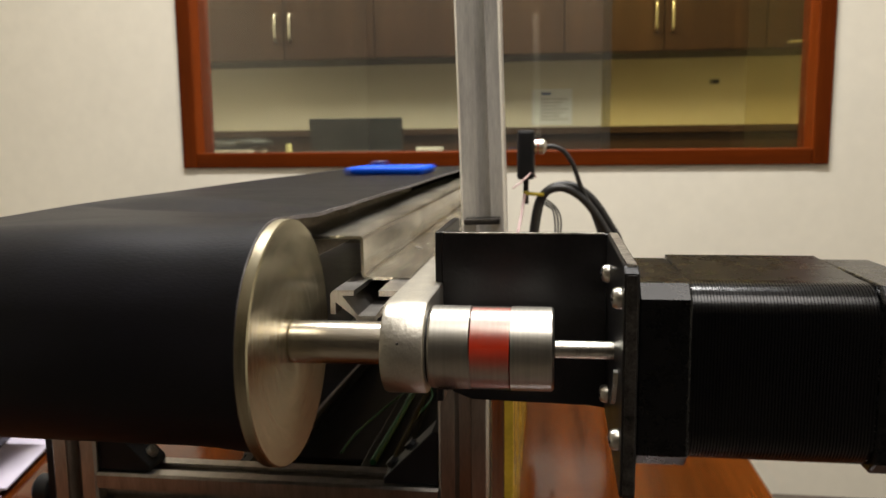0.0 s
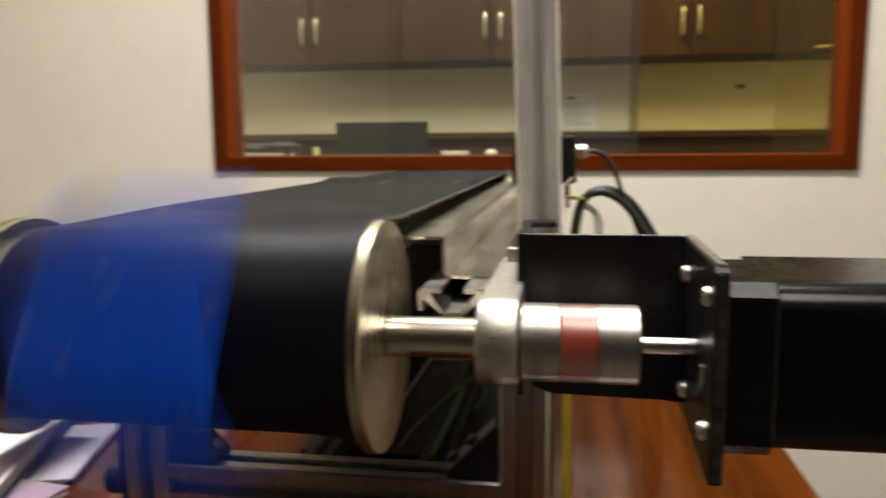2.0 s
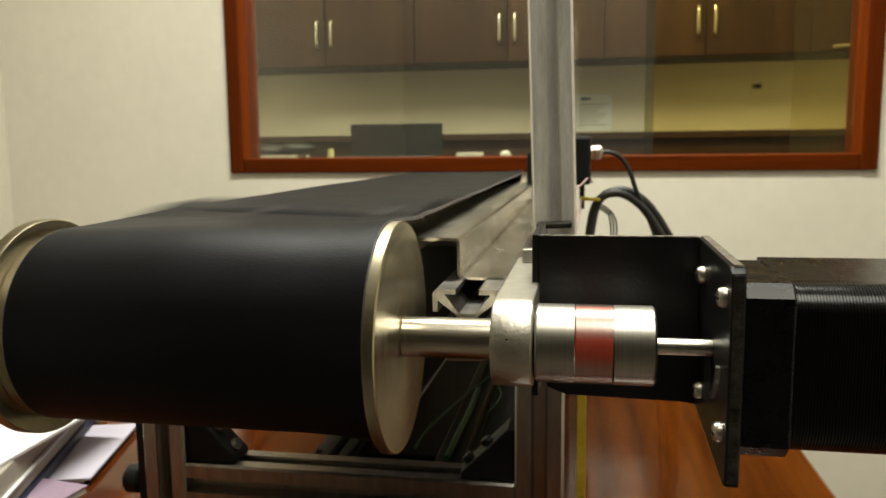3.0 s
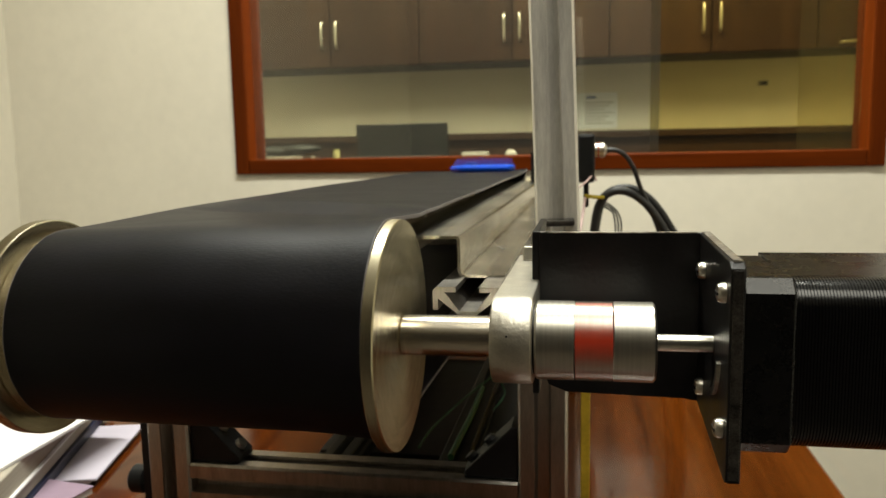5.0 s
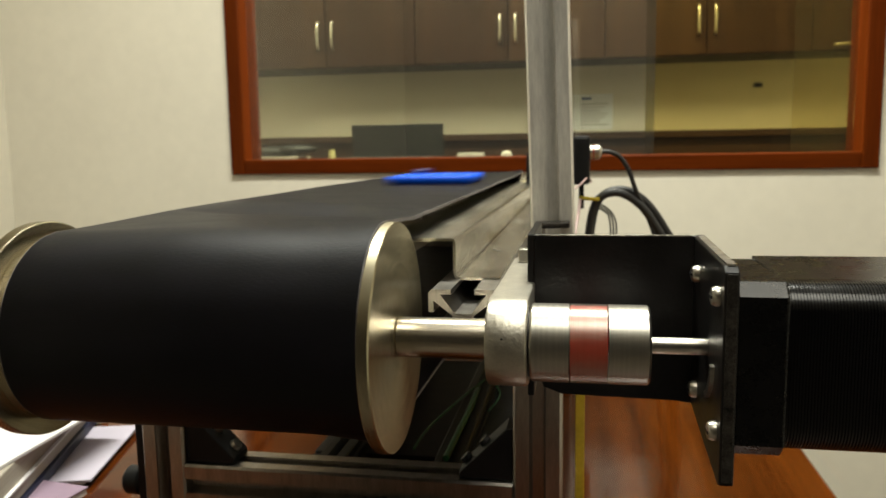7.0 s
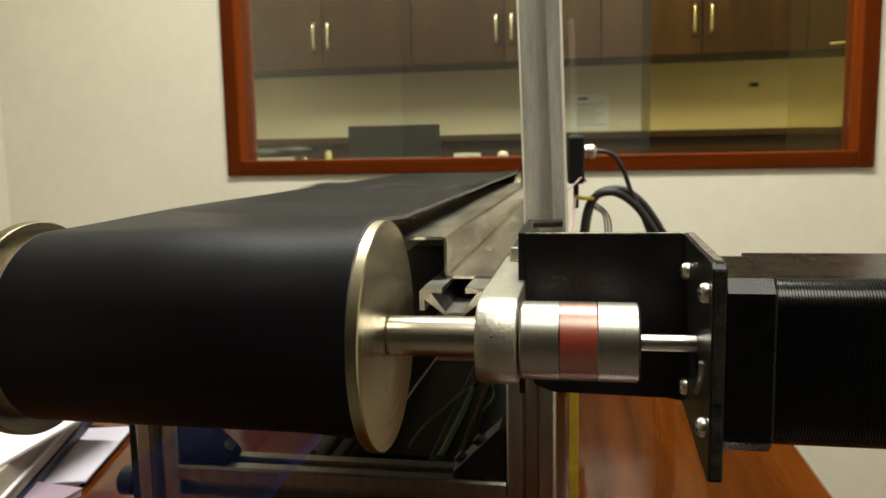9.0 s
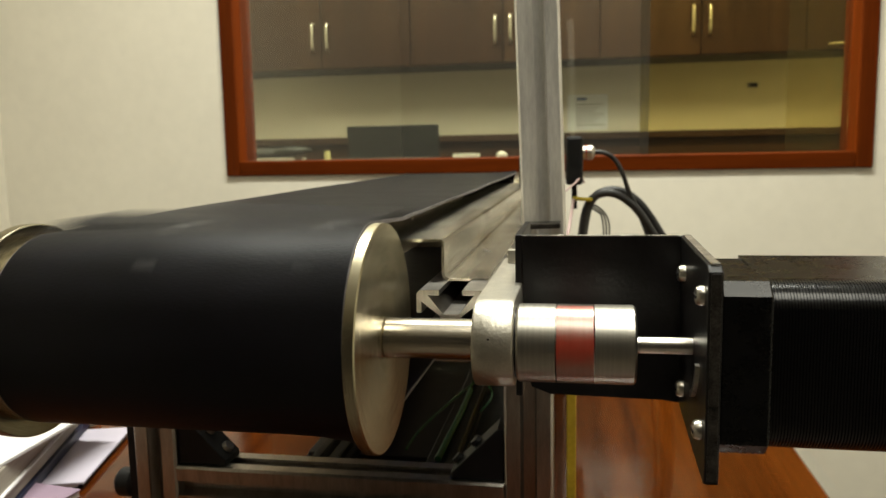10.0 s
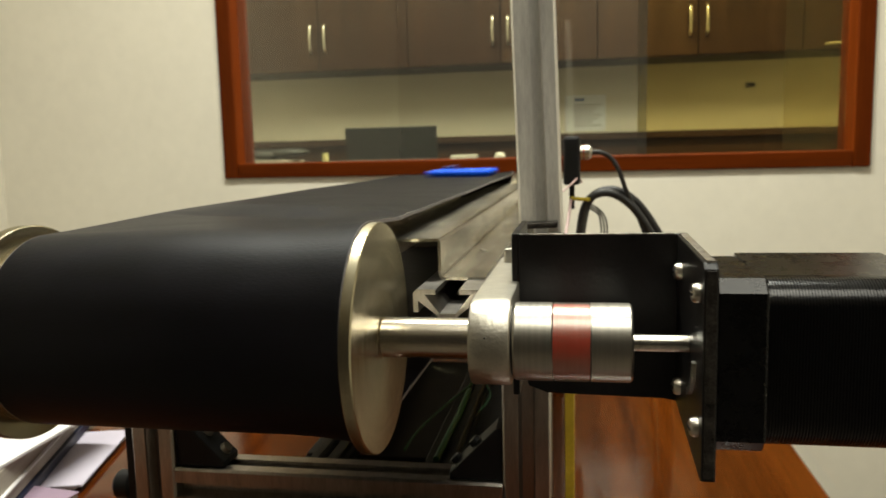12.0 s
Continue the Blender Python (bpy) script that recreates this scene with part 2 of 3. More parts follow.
def profile30(d0, d1, axis):
    return extrude(slot_outline(0.03, 0.0051, 0.0022, 0.0100, 0.0104, 0.0036), d0, d1, axis)


def tube(points, r, n=10, steps=8):
    """A round cable along a smooth line through the points."""
    pts = [Vector(p) for p in points]
    line = []
    for i in range(len(pts) - 1):
        p0, p1, p2, p3 = pts[max(i - 1, 0)], pts[i], pts[i + 1], pts[min(i + 2, len(pts) - 1)]
        for k in range(steps):
            t = k / steps
            line.append(0.5 * ((2 * p1) + (p2 - p0) * t + (2 * p0 - 5 * p1 + 4 * p2 - p3) * t * t + (3 * p1 - p0 - 3 * p2 + p3) * t ** 3))
    line.append(pts[-1])
    bm, rings, side = bmesh.new(), [], Vector((0.3, 1, 0.2)).normalized()
    for i, p in enumerate(line):
        d = (line[min(i + 1, len(line) - 1)] - line[max(i - 1, 0)]).normalized()
        side = (side - d * side.dot(d)).normalized()
        up = d.cross(side)
        rings.append([bm.verts.new(p + r * (math.cos(2 * math.pi * k / n) * side + math.sin(2 * math.pi * k / n) * up)) for k in range(n)])
    for a, b in zip(rings, rings[1:]):
        for i in range(n):
            bm.faces.new((a[i], a[(i + 1) % n], b[(i + 1) % n], b[i]))
    bm.faces.new(rings[0])
    bm.faces.new(rings[-1][::-1])
    return bm


def strip(points, thickness, d0, d1, axis="y"):
    """Bent sheet: a line of points with thickness, drawn out along an axis."""
    off = []
    for i, p in enumerate(points):
        a, b = Vector(points[max(i - 1, 0)]), Vector(points[min(i + 1, len(points) - 1)])
        d = (b - a).normalized()
        k = 1.0
        if 0 < i < len(points) - 1:
            u, v = (Vector(p) - a).normalized(), (b - Vector(p)).normalized()
            k = 1 / max(0.5, math.cos(u.angle(v) / 2))
        off.append((p[0] - d.y * thickness * k, p[1] + d.x * thickness * k))
    return extrude(list(points) + off[::-1], d0, d1, axis)


def bend(corner, a0, a1, r, n=5):
    return [(corner[0] + r * math.cos(radians(a0 + (a1 - a0) * i / n)), corner[1] + r * math.sin(radians(a0 + (a1 - a0) * i / n))) for i in range(n + 1)]


# ---------------------------------------------------------------- the rooms
TABLE_Z = 0.75
AX = 0.95            # height of the drive axle
WALL_Y = 1.975       # face of the wall with the window
WX0, WX1, WZ0, WZ1 = -1.115, 0.738, 0.957, 2.05   # outside of the window frame


def rooms():
    st = "structure"
    solid("floor", box(-2.3, 2.0, -4.0, 3.7, -0.1, 0.0), TILE, "brown polished tile floor", "floor", st)
    solid("ceiling", box(-2.3, 2.0, -4.0, 3.7, 2.7, 2.8), CEIL, "plain white ceiling", "ceiling", st)
    w = bmesh.new()
    y0, y1 = WALL_Y, WALL_Y + 0.11
    i = 0.012
    box(-2.2, WX0 + i, y0, y1, 0, 2.7, bm=w)
    box(WX1 - i, 1.9, y0, y1, 0, 2.7, bm=w)
    box(WX0 + i, WX1 - i, y0, y1, 0, WZ0 + i, bm=w)
    box(WX0 + i, WX1 - i, y0, y1, WZ1 - i, 2.7, bm=w)
    solid("wall_north", w, PAINT, "cream painted wall with a wide internal window", "wall", st)
    solid("wall_west", box(-2.0, -1.9, -3.9, WALL_Y, 0, 2.7), PAINT, "cream painted side wall", "wall", st)
    solid("wall_east", box(1.8, 1.9, -3.9, WALL_Y, 0, 2.7), PAINT, "cream painted side wall", "wall", st)
    solid("wall_south", box(-1.9, 1.8, -3.9, -3.8, 0, 2.7), DIM_WALL, "unseen wall behind the table, darkened to dim reflections", "wall", st)
    solid("wall_far", box(-2.2, 1.9, 3.5, 3.6, 0, 2.7), PAINT, "cream painted wall of the next office", "wall", st)
    solid("wall_far_west", box(-2.2, -2.1, y1, 3.5, 0, 2.7), PAINT, "cream painted wall of the next office", "wall", st)
    solid("wall_far_east", box(1.6, 1.7, y1, 3.5, 0, 2.7), PAINT, "cream painted wall of the next office", "wall", st)
    # the window
    win = thing("window_1", pose(0, 0, 0), "wide internal window in a reddish-brown wooden frame", "window", kind=st)
    f0, f1 = y0 - 0.018, y1 + 0.01
    fw = 0.045
    part("window_frame", box(WX0, WX0 + fw, f0, f1, WZ0, WZ1, 0.004), TEAK_V, win)
    part("window_frame", box(WX1 - fw, WX1, f0, f1, WZ0, WZ1, 0.004), TEAK_V, win)
    part("window_frame", box(WX0 + fw, WX1 - fw, f0 + 0.002, f1, WZ0, WZ0 + 0.045, 0.004), TEAK, win)
    part("window_frame", box(WX0 + fw, WX1 - fw, f0 + 0.002, f1, WZ1 - 0.045, WZ1, 0.004), TEAK, win)
    mid = 0.145
    a = part("pane", box(WX0 + fw, mid + 0.012, y0 + 0.040, y0 + 0.045, WZ0 + 0.045, WZ1 - 0.045), GLASS_A, win, "grey tinted sliding glass pane")
    b = part("pane", box(mid - 0.012, WX1 - fw, y0 + 0.060, y0 + 0.065, WZ0 + 0.045, WZ1 - 0.045), GLASS_B, win, "bronze tinted sliding glass pane")
    c = part("pane", box(0.537, WX1 - fw, y0 + 0.080, y0 + 0.085, WZ0 + 0.045, WZ1 - 0.045), GLASS_C, win, "edge of a third sliding pane with a painted pale veil")
    a.visible_shadow = b.visible_shadow = c.visible_shadow = False
    for lx, ly, wide, deep, _ in LAMPS:
        ceiling_light(lx, ly, wide, deep)
    for lx in (-0.9, 0.35):
        ceiling_light(lx, 2.25, 1.15, 0.16)


def ceiling_light(x, y, wide, deep):
    t = thing("ceiling_light", pose(x, y, 2.7), "white ceiling light with a bright diffuser", "lamp", "ceiling lights")
    part("frame", box(-wide / 2 - 0.03, wide / 2 + 0.03, -deep / 2 - 0.02, deep / 2 + 0.02, -0.02, 0.0, 0.003), CEIL, t)
    part("diffuser", box(-wide / 2, wide / 2, -deep / 2, deep / 2, -0.026, -0.019), TUBE, t, "glowing white diffuser")


def next_office():
    # wall cabinets: door pairs with bow handles
    width = 0.838
    for k in range(-2, 3):
        x0 = -0.790 + k * width
        c = thing("wall_cabinet", pose(x0, 3.2, 1.405), "dark walnut wall cabinet with two doors", "cabinet", "wall cabinets")
        wide = width if k < 2 else 0.70
        part("body", box(0.001, wide - 0.001, 0.02, 0.298, 0, 0.85), CABINET, c)
        n = 2
        for d in range(n):
            a = d * wide / n
            dm = CABINET_L if (k + d) % 2 else CABINET
            door = part("door", box(a + 0.002, a + wide / n - 0.002, 0.0, 0.018, 0.003, 0.848, 0.0015), dm, c)
            hx = wide / 2 + (-0.034 if d == 0 else 0.034)
            part("handle", tube([(hx, 0.0, 0.085), (hx, -0.022, 0.092), (hx, -0.026, 0.13), (hx, -0.026, 0.16), (hx, -0.022, 0.198), (hx, 0.0, 0.205)], 0.006, 8, 4),
                 CHROME, door, "bright metal bow handle", smooth=60)
            if k == 2 and d == 0:
                part("pull", tube([(0.09, 0.0, 0.022), (0.09, -0.02, 0.022), (0.13, -0.024, 0.024), (0.17, -0.02, 0.026), (0.17, 0.0, 0.026)], 0.006, 8, 4), CHROME, door, "bright metal pull", smooth=60)
    s = thing("sideboard", pose(0, 0, 0), "long low dark brown wooden sideboard against the wall", "sideboard")
    part("body", box(-2.05, 1.55, 3.12, 3.498, 0, 1.06, 0.002), DARKWOOD, s)
    part("top", box(-2.06, 1.56, 3.10, 3.499, 1.06, 1.09, 0.003), DARKWOOD, s)
    d = thing("desk", pose(0, 0, 0), "dark office desk behind the window", "desk")
    part("tabletop", box(-1.7, 0.55, 2.35, 2.98, 0.955, 0.985, 0.003), DARKWOOD, d)
    for x in (-1.68, 0.5):
        part("side_panel", box(x, x + 0.03, 2.38, 2.95, 0.0, 0.955), DARKWOOD, d)
    lap = thing("laptop", pose(-0.783, 2.80, 0.985), "open dark grey laptop seen from behind its lid", "laptop")
    part("base", box(-0.19, 0.19, -0.24, 0.0, 0.0, 0.016, 0.003), SCREEN, lap)
    part("lid", box(-0.19, 0.19, -0.004, 0.004, 0.0, 0.135, 0.003), SCREEN, lap, m=pose(0, 0, 0.010, 8))
    # things lying on the desk
    b = thing("document_pile", pose(-1.25, 2.62, 0.985), "loose grey papers and a dark bag on the desk", "papers")
    part("sheet", box(-0.16, 0.12, -0.1, 0.1, 0.0, 0.022, 0.002), TAN, b)
    bag = bmesh.new()
    bmesh.ops.create_uvsphere(bag, u_segments=20, v_segments=10, radius=1, matrix=pose(-0.03, 0.02, 0.042) @ Matrix.Diagonal((0.16, 0.07, 0.022, 1)))
    bmesh.ops.create_uvsphere(bag, u_segments=20, v_segments=10, radius=1, matrix=pose(0.10, 0.0, 0.05) @ Matrix.Diagonal((0.08, 0.06, 0.018, 1)))
    part("bag", bag, SCREEN, b, "crumpled dark bag", smooth=80)
    y = bmesh.new()
    bmesh.ops.create_cone(y, cap_ends=True, segments=16, radius1=0.014, radius2=0.011, depth=0.045, matrix=pose(-1.0, 2.6, 1.0075))
    solid("glue_bottle", y, PALE, "small pale yellow bottle on the desk", "bottle", smooth=50)
    p = thing("white_box", pose(-0.47, 2.7, 0.985), "small open white paper box on the desk", "box")
    part("body", box(-0.05, 0.05, -0.03, 0.03, 0, 0.026, 0.003), DULL, p)
    e = bmesh.new()
    bmesh.ops.create_uvsphere(e, u_segments=16, v_segments=8, radius=1, matrix=pose(-0.33, 2.68, 1.0) @ Matrix.Diagonal((0.022, 0.02, 0.018, 1)))
    solid("paper_ball", e, DULL, "crumpled white paper on the desk", "paper", smooth=60)
    n = thing("wall_notice", pose(0.01, 3.499, 1.19), "white printed paper notice stuck to the wall", "notice")
    part("sheet", box(-0.105, 0.085, -0.003, 0.0, -0.085, 0.085), NOTICE, n)
    for k in range(7):
        part("printed_line", box(-0.065, 0.065 - 0.02 * (k % 3), -0.004, -0.003, 0.036 - 0.016 * k, 0.041 - 0.016 * k), MARK, n)
    part("printed_mark", box(-0.06, -0.015, -0.004, -0.003, 0.058, 0.070), MARKB, n)
    h = thing("wall_hook", pose(0.742, 3.5, 1.295), "small dark metal hook on the wall", "hook")
    part("plate", box(-0.022, 0.022, -0.004, 0.0, -0.012, 0.012, 0.002), MARK, h)
    part("peg", box(-0.012, 0.014, -0.022, -0.004, -0.006, 0.004, 0.002), BLACKPL, h)


def table():
    t = thing("work_table", pose(0, 0, 0), "orange-brown wood laminate table under the conveyor", "table")
    part("tabletop", box(-1.25, 0.155, -0.06, 1.15, TABLE_Z - 0.03, TABLE_Z, 0.003), TABLE, t)
    for x in (-1.2, 0.06):
        for y in (-0.03, 1.08):
            part("leg", box(x, x + 0.05, y, y + 0.05, 0, TABLE_Z - 0.03, 0.003), TABLE, t)


# ---------------------------------------------------------------- the conveyor
R_BELT = 0.0445
R_WRAP = 0.0415                   # the belt's own radius round the roller, whose crown it rides over
SPAN = 0.700                      # from the drive axle to the tail axle
BX0, BX1 = -0.2615, -0.1202        # edges of the belt
LOOP = 2 * SPAN + 2 * math.pi * R_BELT


def along(q, lift=0.0, x=0.0, yaw=0.0):
    """A pose on the belt, q metres past the top of the drive roller."""
    q = (q + SPAN) % LOOP - SPAN
    r = R_BELT
    if q < 0:
        y, z, a = -q, r, 0.0
    elif q < math.pi * r:
        a = q / r
        y, z = -R_WRAP * math.sin(a), r - R_WRAP + R_WRAP * math.cos(a)
    elif q < math.pi * r + SPAN:
        y, a = q - math.pi * r, math.pi
        z = -r + 2 * (r - R_WRAP) * max(0.0, 1 - y / 0.3)
    else:
        a = math.pi + (q - math.pi * r - SPAN) / r
        y, z = SPAN - r * math.sin(a), r * math.cos(a)
    turn = Matrix.Rotation(a, 4, "X")
    return Matrix.Translation((x, y, AX + z)) @ turn @ Matrix.Translation((0, 0, lift)) @ Matrix.Rotation(radians(yaw), 4, "Z")


def belt():
    """One closed loop of thin leathery sheet, with a low standing ripple behind the drive roller."""
    bm, rings, th, nx = bmesh.new(), [], 0.0016, 14
    n_top, n_arc = 150, 40
    qs = [-SPAN + SPAN * i / n_top for i in range(n_top)] + [math.pi * R_BELT * i / n_arc for i in range(n_arc)]
    qs += [math.pi * R_BELT + SPAN * i / 20 for i in range(20)] + [math.pi * R_BELT + SPAN + math.pi * R_BELT * i / n_arc for i in range(n_arc)]
    for q in qs:
        m = along(q)
        row = []
        for side in (0, 1):
            for i in range(nx + 1):
                u = i / nx
                x = BX0 + (BX1 - BX0) * u
                lift = 0.0
                if q < 0:
                    y = -q
                    fade = (1 - 0.9 * max(0.0, (u - 0.6) / 0.4)) * min(1.0, u / 0.3)
                    lift = 0.0032 * fade * math.exp(-((y - 0.128 + 0.05 * u) / 0.012) ** 2) - 0.0028 * fade * math.exp(-((y - 0.098 + 0.05 * u) / 0.010) ** 2)
                    lift += 0.0002 * math.sin(y * 23 + u * 4) * min(1, y / 0.1) * min(1, (SPAN - y) / 0.1)
                    edge = max(0, u - 0.86) / 0.14
                    lift -= 0.0006 * edge * edge * min(1, y / 0.1)
                if -0.25 < q < math.pi * R_BELT:
                    lift -= 0.0022 * max(0.0, 1 - u / 0.45) * math.exp(-(q / 0.085) ** 2)      # slack outer edge at the roller
                curl = max(0.0, (u - 0.80) / 0.20)
                lift += 0.0023 * curl ** 1.5 * (max(0.0, 1 + q / 0.06) if q < 0 else 1.0)
                p = m @ Vector((x, 0, lift - (th if side else 0)))
                row.append(bm.verts.new(p))
        rings.append(row)
    k = nx + 1
    t = thing("conveyor_belt", pose(0, 0, 0), "black grained leather-like conveyor belt with frayed edges", "belt")
    for a, b in zip(rings, rings[1:] + rings[:1]):
        for i in range(nx):
            bm.faces.new((a[i], a[i + 1], b[i + 1], b[i]))
            bm.faces.new((a[k + i + 1], a[k + i], b[k + i], b[k + i + 1]))
    ends = [[[v.co.copy() for v in (row[j], row[k + j])] for row in rings] for j in (0, nx)]
    part("sheet", bm, LEATHER, t, smooth=60)
    for side, out in zip(ends, (-0.0006, 0.0006)):
        e, rows = bmesh.new(), []
        for i, (top, low) in enumerate(side):
            wob = Vector((out * (0.7 + 0.6 * random.random()), 0, 0))
            rows.append([e.verts.new(top), e.verts.new(top + wob * 0.7), e.verts.new(low + wob), e.verts.new(low)])
        for a, b in zip(rows, rows[1:] + rows[:1]):
            for j in range(4):
                e.faces.new((a[j], a[(j + 1) % 4], b[(j + 1) % 4], b[j]))
        part("edge", e, EDGE, t, "frayed grey fabric edge")
    return t


def drive_roller():
    t = thing("drive_roller", pose(-0.19, 0, AX + 0.0006), "steel drive roller with flanged ends and a thick axle", "roller")
    part("drum", rod(BX0 + 0.19 - 0.0070, BX1 + 0.19 + 0.0004, R_WRAP - 0.0035, n=64), STEEL, t, smooth=40)
    rf = 0.0456
    for x0, x1 in ((BX1 + 0.19 + 0.0004, BX1 + 0.19 + 0.0050), (BX0 + 0.19 - 0.0125, BX0 + 0.19 - 0.0070)):
        pts = [(x0, 0), (x0, rf - 0.0004), (x0 + 0.0004, rf), (x1 - 0.0005, rf), (x1, rf - 0.0005), (x1, 0)]
        part("flange", turned(pts, 96), TURNED, t, "turned steel end disc", smooth=30)
    part("axle", rod(BX1 + 0.19 + 0.0050, 0.128, 0.0080, n=48), STEEL, t, "bright turned steel axle", smooth=40)
    part("axle", rod(-0.12, BX0 + 0.19 - 0.0125, 0.0080, n=48), STEEL, t, "bright turned steel axle", smooth=40)
    return t


def tail_roller():
    t = thing("tail_roller", pose(-0.19, SPAN, AX), "steel tail roller at the far end of the belt", "roller")
    part("drum", rod(BX0 + 0.19 - 0.002, BX1 + 0.19 + 0.001, R_BELT - 0.0022, n=48), STEEL, t, smooth=40)
    part("flange", rod(BX0 + 0.19 - 0.012, BX0 + 0.19 - 0.0022, 0.0430, n=64), TURNED, t, smooth=40)
    part("flange", rod(BX1 + 0.19 + 0.0005, BX1 + 0.19 + 0.0063, 0.0360, n=64), TURNED, t, smooth=40)
    part("axle", rod(-0.11, 0.11, 0.0080, n=24), STEEL, t, smooth=40)
    return t


def splice():
    """The lapped joint of the belt: a low stiff hump in narrow strips that run with it, then glossy tape ends coloured
    pale as its glint.
    """
    out, w, n = [], 0.0105, 7
    for k in range(n):
        h0, h1 = (0.0032 * math.sin(math.pi * i / n) ** 1.3 for i in (k, k + 1))
        sec = [(-w / 2 - 0.0002, -0.0012), (w / 2 + 0.0002, -0.0012), (w / 2 + 0.0002, h0 + 0.0003), (-w / 2 - 0.0002, h1 + 0.0003)]
        ob = solid("belt_splice", extrude(sec, BX0 + 0.0005, BX1 - 0.0005, "x"), LEATHER,
                   "raised lap joint across the black belt", "belt joint", group="belt joint laps")
        out.append((ob, w * (n - 1 - k) - 0.018))
    for x in (-0.201, -0.138):
        tape = solid("splice_tape", box(x - 0.0045, x + 0.0045, -0.0025, 0.0025, -0.0003, 0.0012, 0.0006, segments=3), SEAMMAT,
                     "tape end coloured pale as a glint beside the belt joint", "tape", group="belt joint tapes")
        out.append((tape, -0.026))
    return out


def chalk():
    """Smeared chalk rings on the belt, bent to the roller."""
    t = thing("chalk_mark", pose(0, 0, AX), "smeared white chalk ring on the black belt", "mark")

    def line(pts, r):
        return tube([(x, y, R_WRAP * math.cos(y / R_WRAP) - R_WRAP + 0.0001) for x, y in pts], r, 6, 5)
    ring = [(-0.143, 0.011), (-0.1445, 0.004), (-0.142, -0.004), (-0.137, -0.008), (-0.132, -0.007)]
    part("smear", line(ring, 0.00032), CHALK, t, smooth=60)
    part("smear", line([(-0.136, -0.005), (-0.131, 0.000), (-0.129, 0.008)], 0.00025), CHALK, t, smooth=60)
    part("smear", line([(-0.162, 0.009), (-0.161, 0.006), (-0.1605, 0.003)], 0.0004), CHALK, t, smooth=60)
    return t


def blue_tray():
    t = thing("blue_tray", pose(-0.166, 0.4, 1.0), "bright blue moulded plastic tray riding on the belt", "tray")
    bm = box(-0.0365, 0.0365, -0.040, 0.040, 0.0002, 0.0078, 0.0036, segments=4)
    part("body", bm, BLUE, t, smooth=50)
    for x in (-0.022, 0.0, 0.022):
        part("rib", box(x - 0.0012, x + 0.0012, -0.034, 0.034, 0.0072, 0.0081, 0.0003), BLUE, t)
    # bright studs added to imitate the tray's small glints
    for x, y in ((-0.033, -0.02), (-0.011, 0.0), (0.0055, 0.022), (0.031, -0.015)):
        for y in (y,):
            s = turned([(0, 0), (0, 0.0030), (0.0006, 0.0026), (0.0009, 0)], 12)
            part("glint_stud", s, CHROME, t, "small bright stud added for a glint on the tray", m=pose(x, y, 0.0073, 0, -90, 0), smooth=50)
    knob = rod(0.0, 0.005, 0.0075, 0.001, 20)
    part("knob", knob, BLUE_D, t, "low dark violet knob", m=pose(-0.020, 0.032, 0.007, 0, -90, 0), smooth=40)
    return t


def coupling():
    t = thing("shaft_coupling", pose(-0.041, 0, AX), "aluminium jaw coupling with a red spider", "coupling")
    R, xl, xa, xb, xr = 0.0150, -0.0220, -0.0075, 0.0070, 0.0220
    hl = part("left_hub", turned([(xl, 0), (xl, R - 0.0008), (xl + 0.0008, R), (xa, R), (xa, 0)], 64), ALU, t, smooth=40)
    hr = part("right_hub", turned([(xb, 0), (xb, R), (xr - 0.0008, R), (xr, R - 0.0008), (xr, 0)], 64), ALU, t, smooth=40)
    hot = radians(23.5)
    for k in range(4):
        c = radians(90 * k + 31)
        part("spider_arm", sector(xa + 0.0004, xb - 0.0004, 0.004, R - 0.0007, c - hot, c + hot), RED, t, "red rubber arm between the jaws", smooth=40)
        j = c + radians(45)
        gap = 0.0006
        x0, x1 = (xa, xb - gap) if k % 2 == 0 else (xa + gap, xb)
        part("jaw", sector(x0, x1, 0.004, R, j - radians(20.6), j + radians(20.6)), ALU, hl if k % 2 == 0 else hr, smooth=40)
    s = turned([(0, 0.0), (0, 0.0022), (0.0003, 0.0022), (0.0003, 0.0039), (0.0006, 0.0041), (0.0006, 0.0)], 20)
    scr = part("set_screw", s, BLACKPL, hl, "black socket set screw", m=Matrix.Rotation(radians(-43.6), 4, "X") @ pose(-0.0155, 0, R - 0.0002, 0, -90, 0))
    # no hole is cut: a raised black hexagon paints the socket's shade
    part("socket", turned([(0.0003, 0), (0.0003, 0.0022), (0.0008, 0.0020), (0.0008, 0)], 6), SOCKET_SHADE, scr, "black hexagon drawn for the shade in the socket")
    return t


def bearing_arm():
    t = thing("bearing_block", pose(-0.0715, 0, AX), "rough cast aluminium bearing arm holding the axle", "bearing")
    r = 0.0170
    pts = [(0.115, 0.0165)] + [(r * math.cos(a), r * math.sin(a)) for a in [radians(90 + 180 * i / 20) for i in range(21)]] + [(0.115, -0.0165)]
    part("body", extrude(pts, -0.0078, 0.0078, "x", 0.0012), CAST, t, smooth=35)
    part("bearing_ring", turned([(0.0070, 0.0085), (0.0070, 0.0135), (0.0090, 0.0132), (0.0090, 0.0085), (0.0070, 0.0085)], 40), BLACKSTEEL, t, "dark bearing seal ring", smooth=40)
    part("pit", turned([(0, 0), (0, 0.0005), (0.0003, 0.0003), (0.0003, 0)], 10), WORN2, t, "small dark casting pit", m=pose(-0.0012, -0.0163, 0.0048, 0, 0, -90))
    part("nut", box(-0.0042, 0.0022, 0.096, 0.104, 0.0165, 0.0235, 0.0008), CHROME, t, "bright square nut")


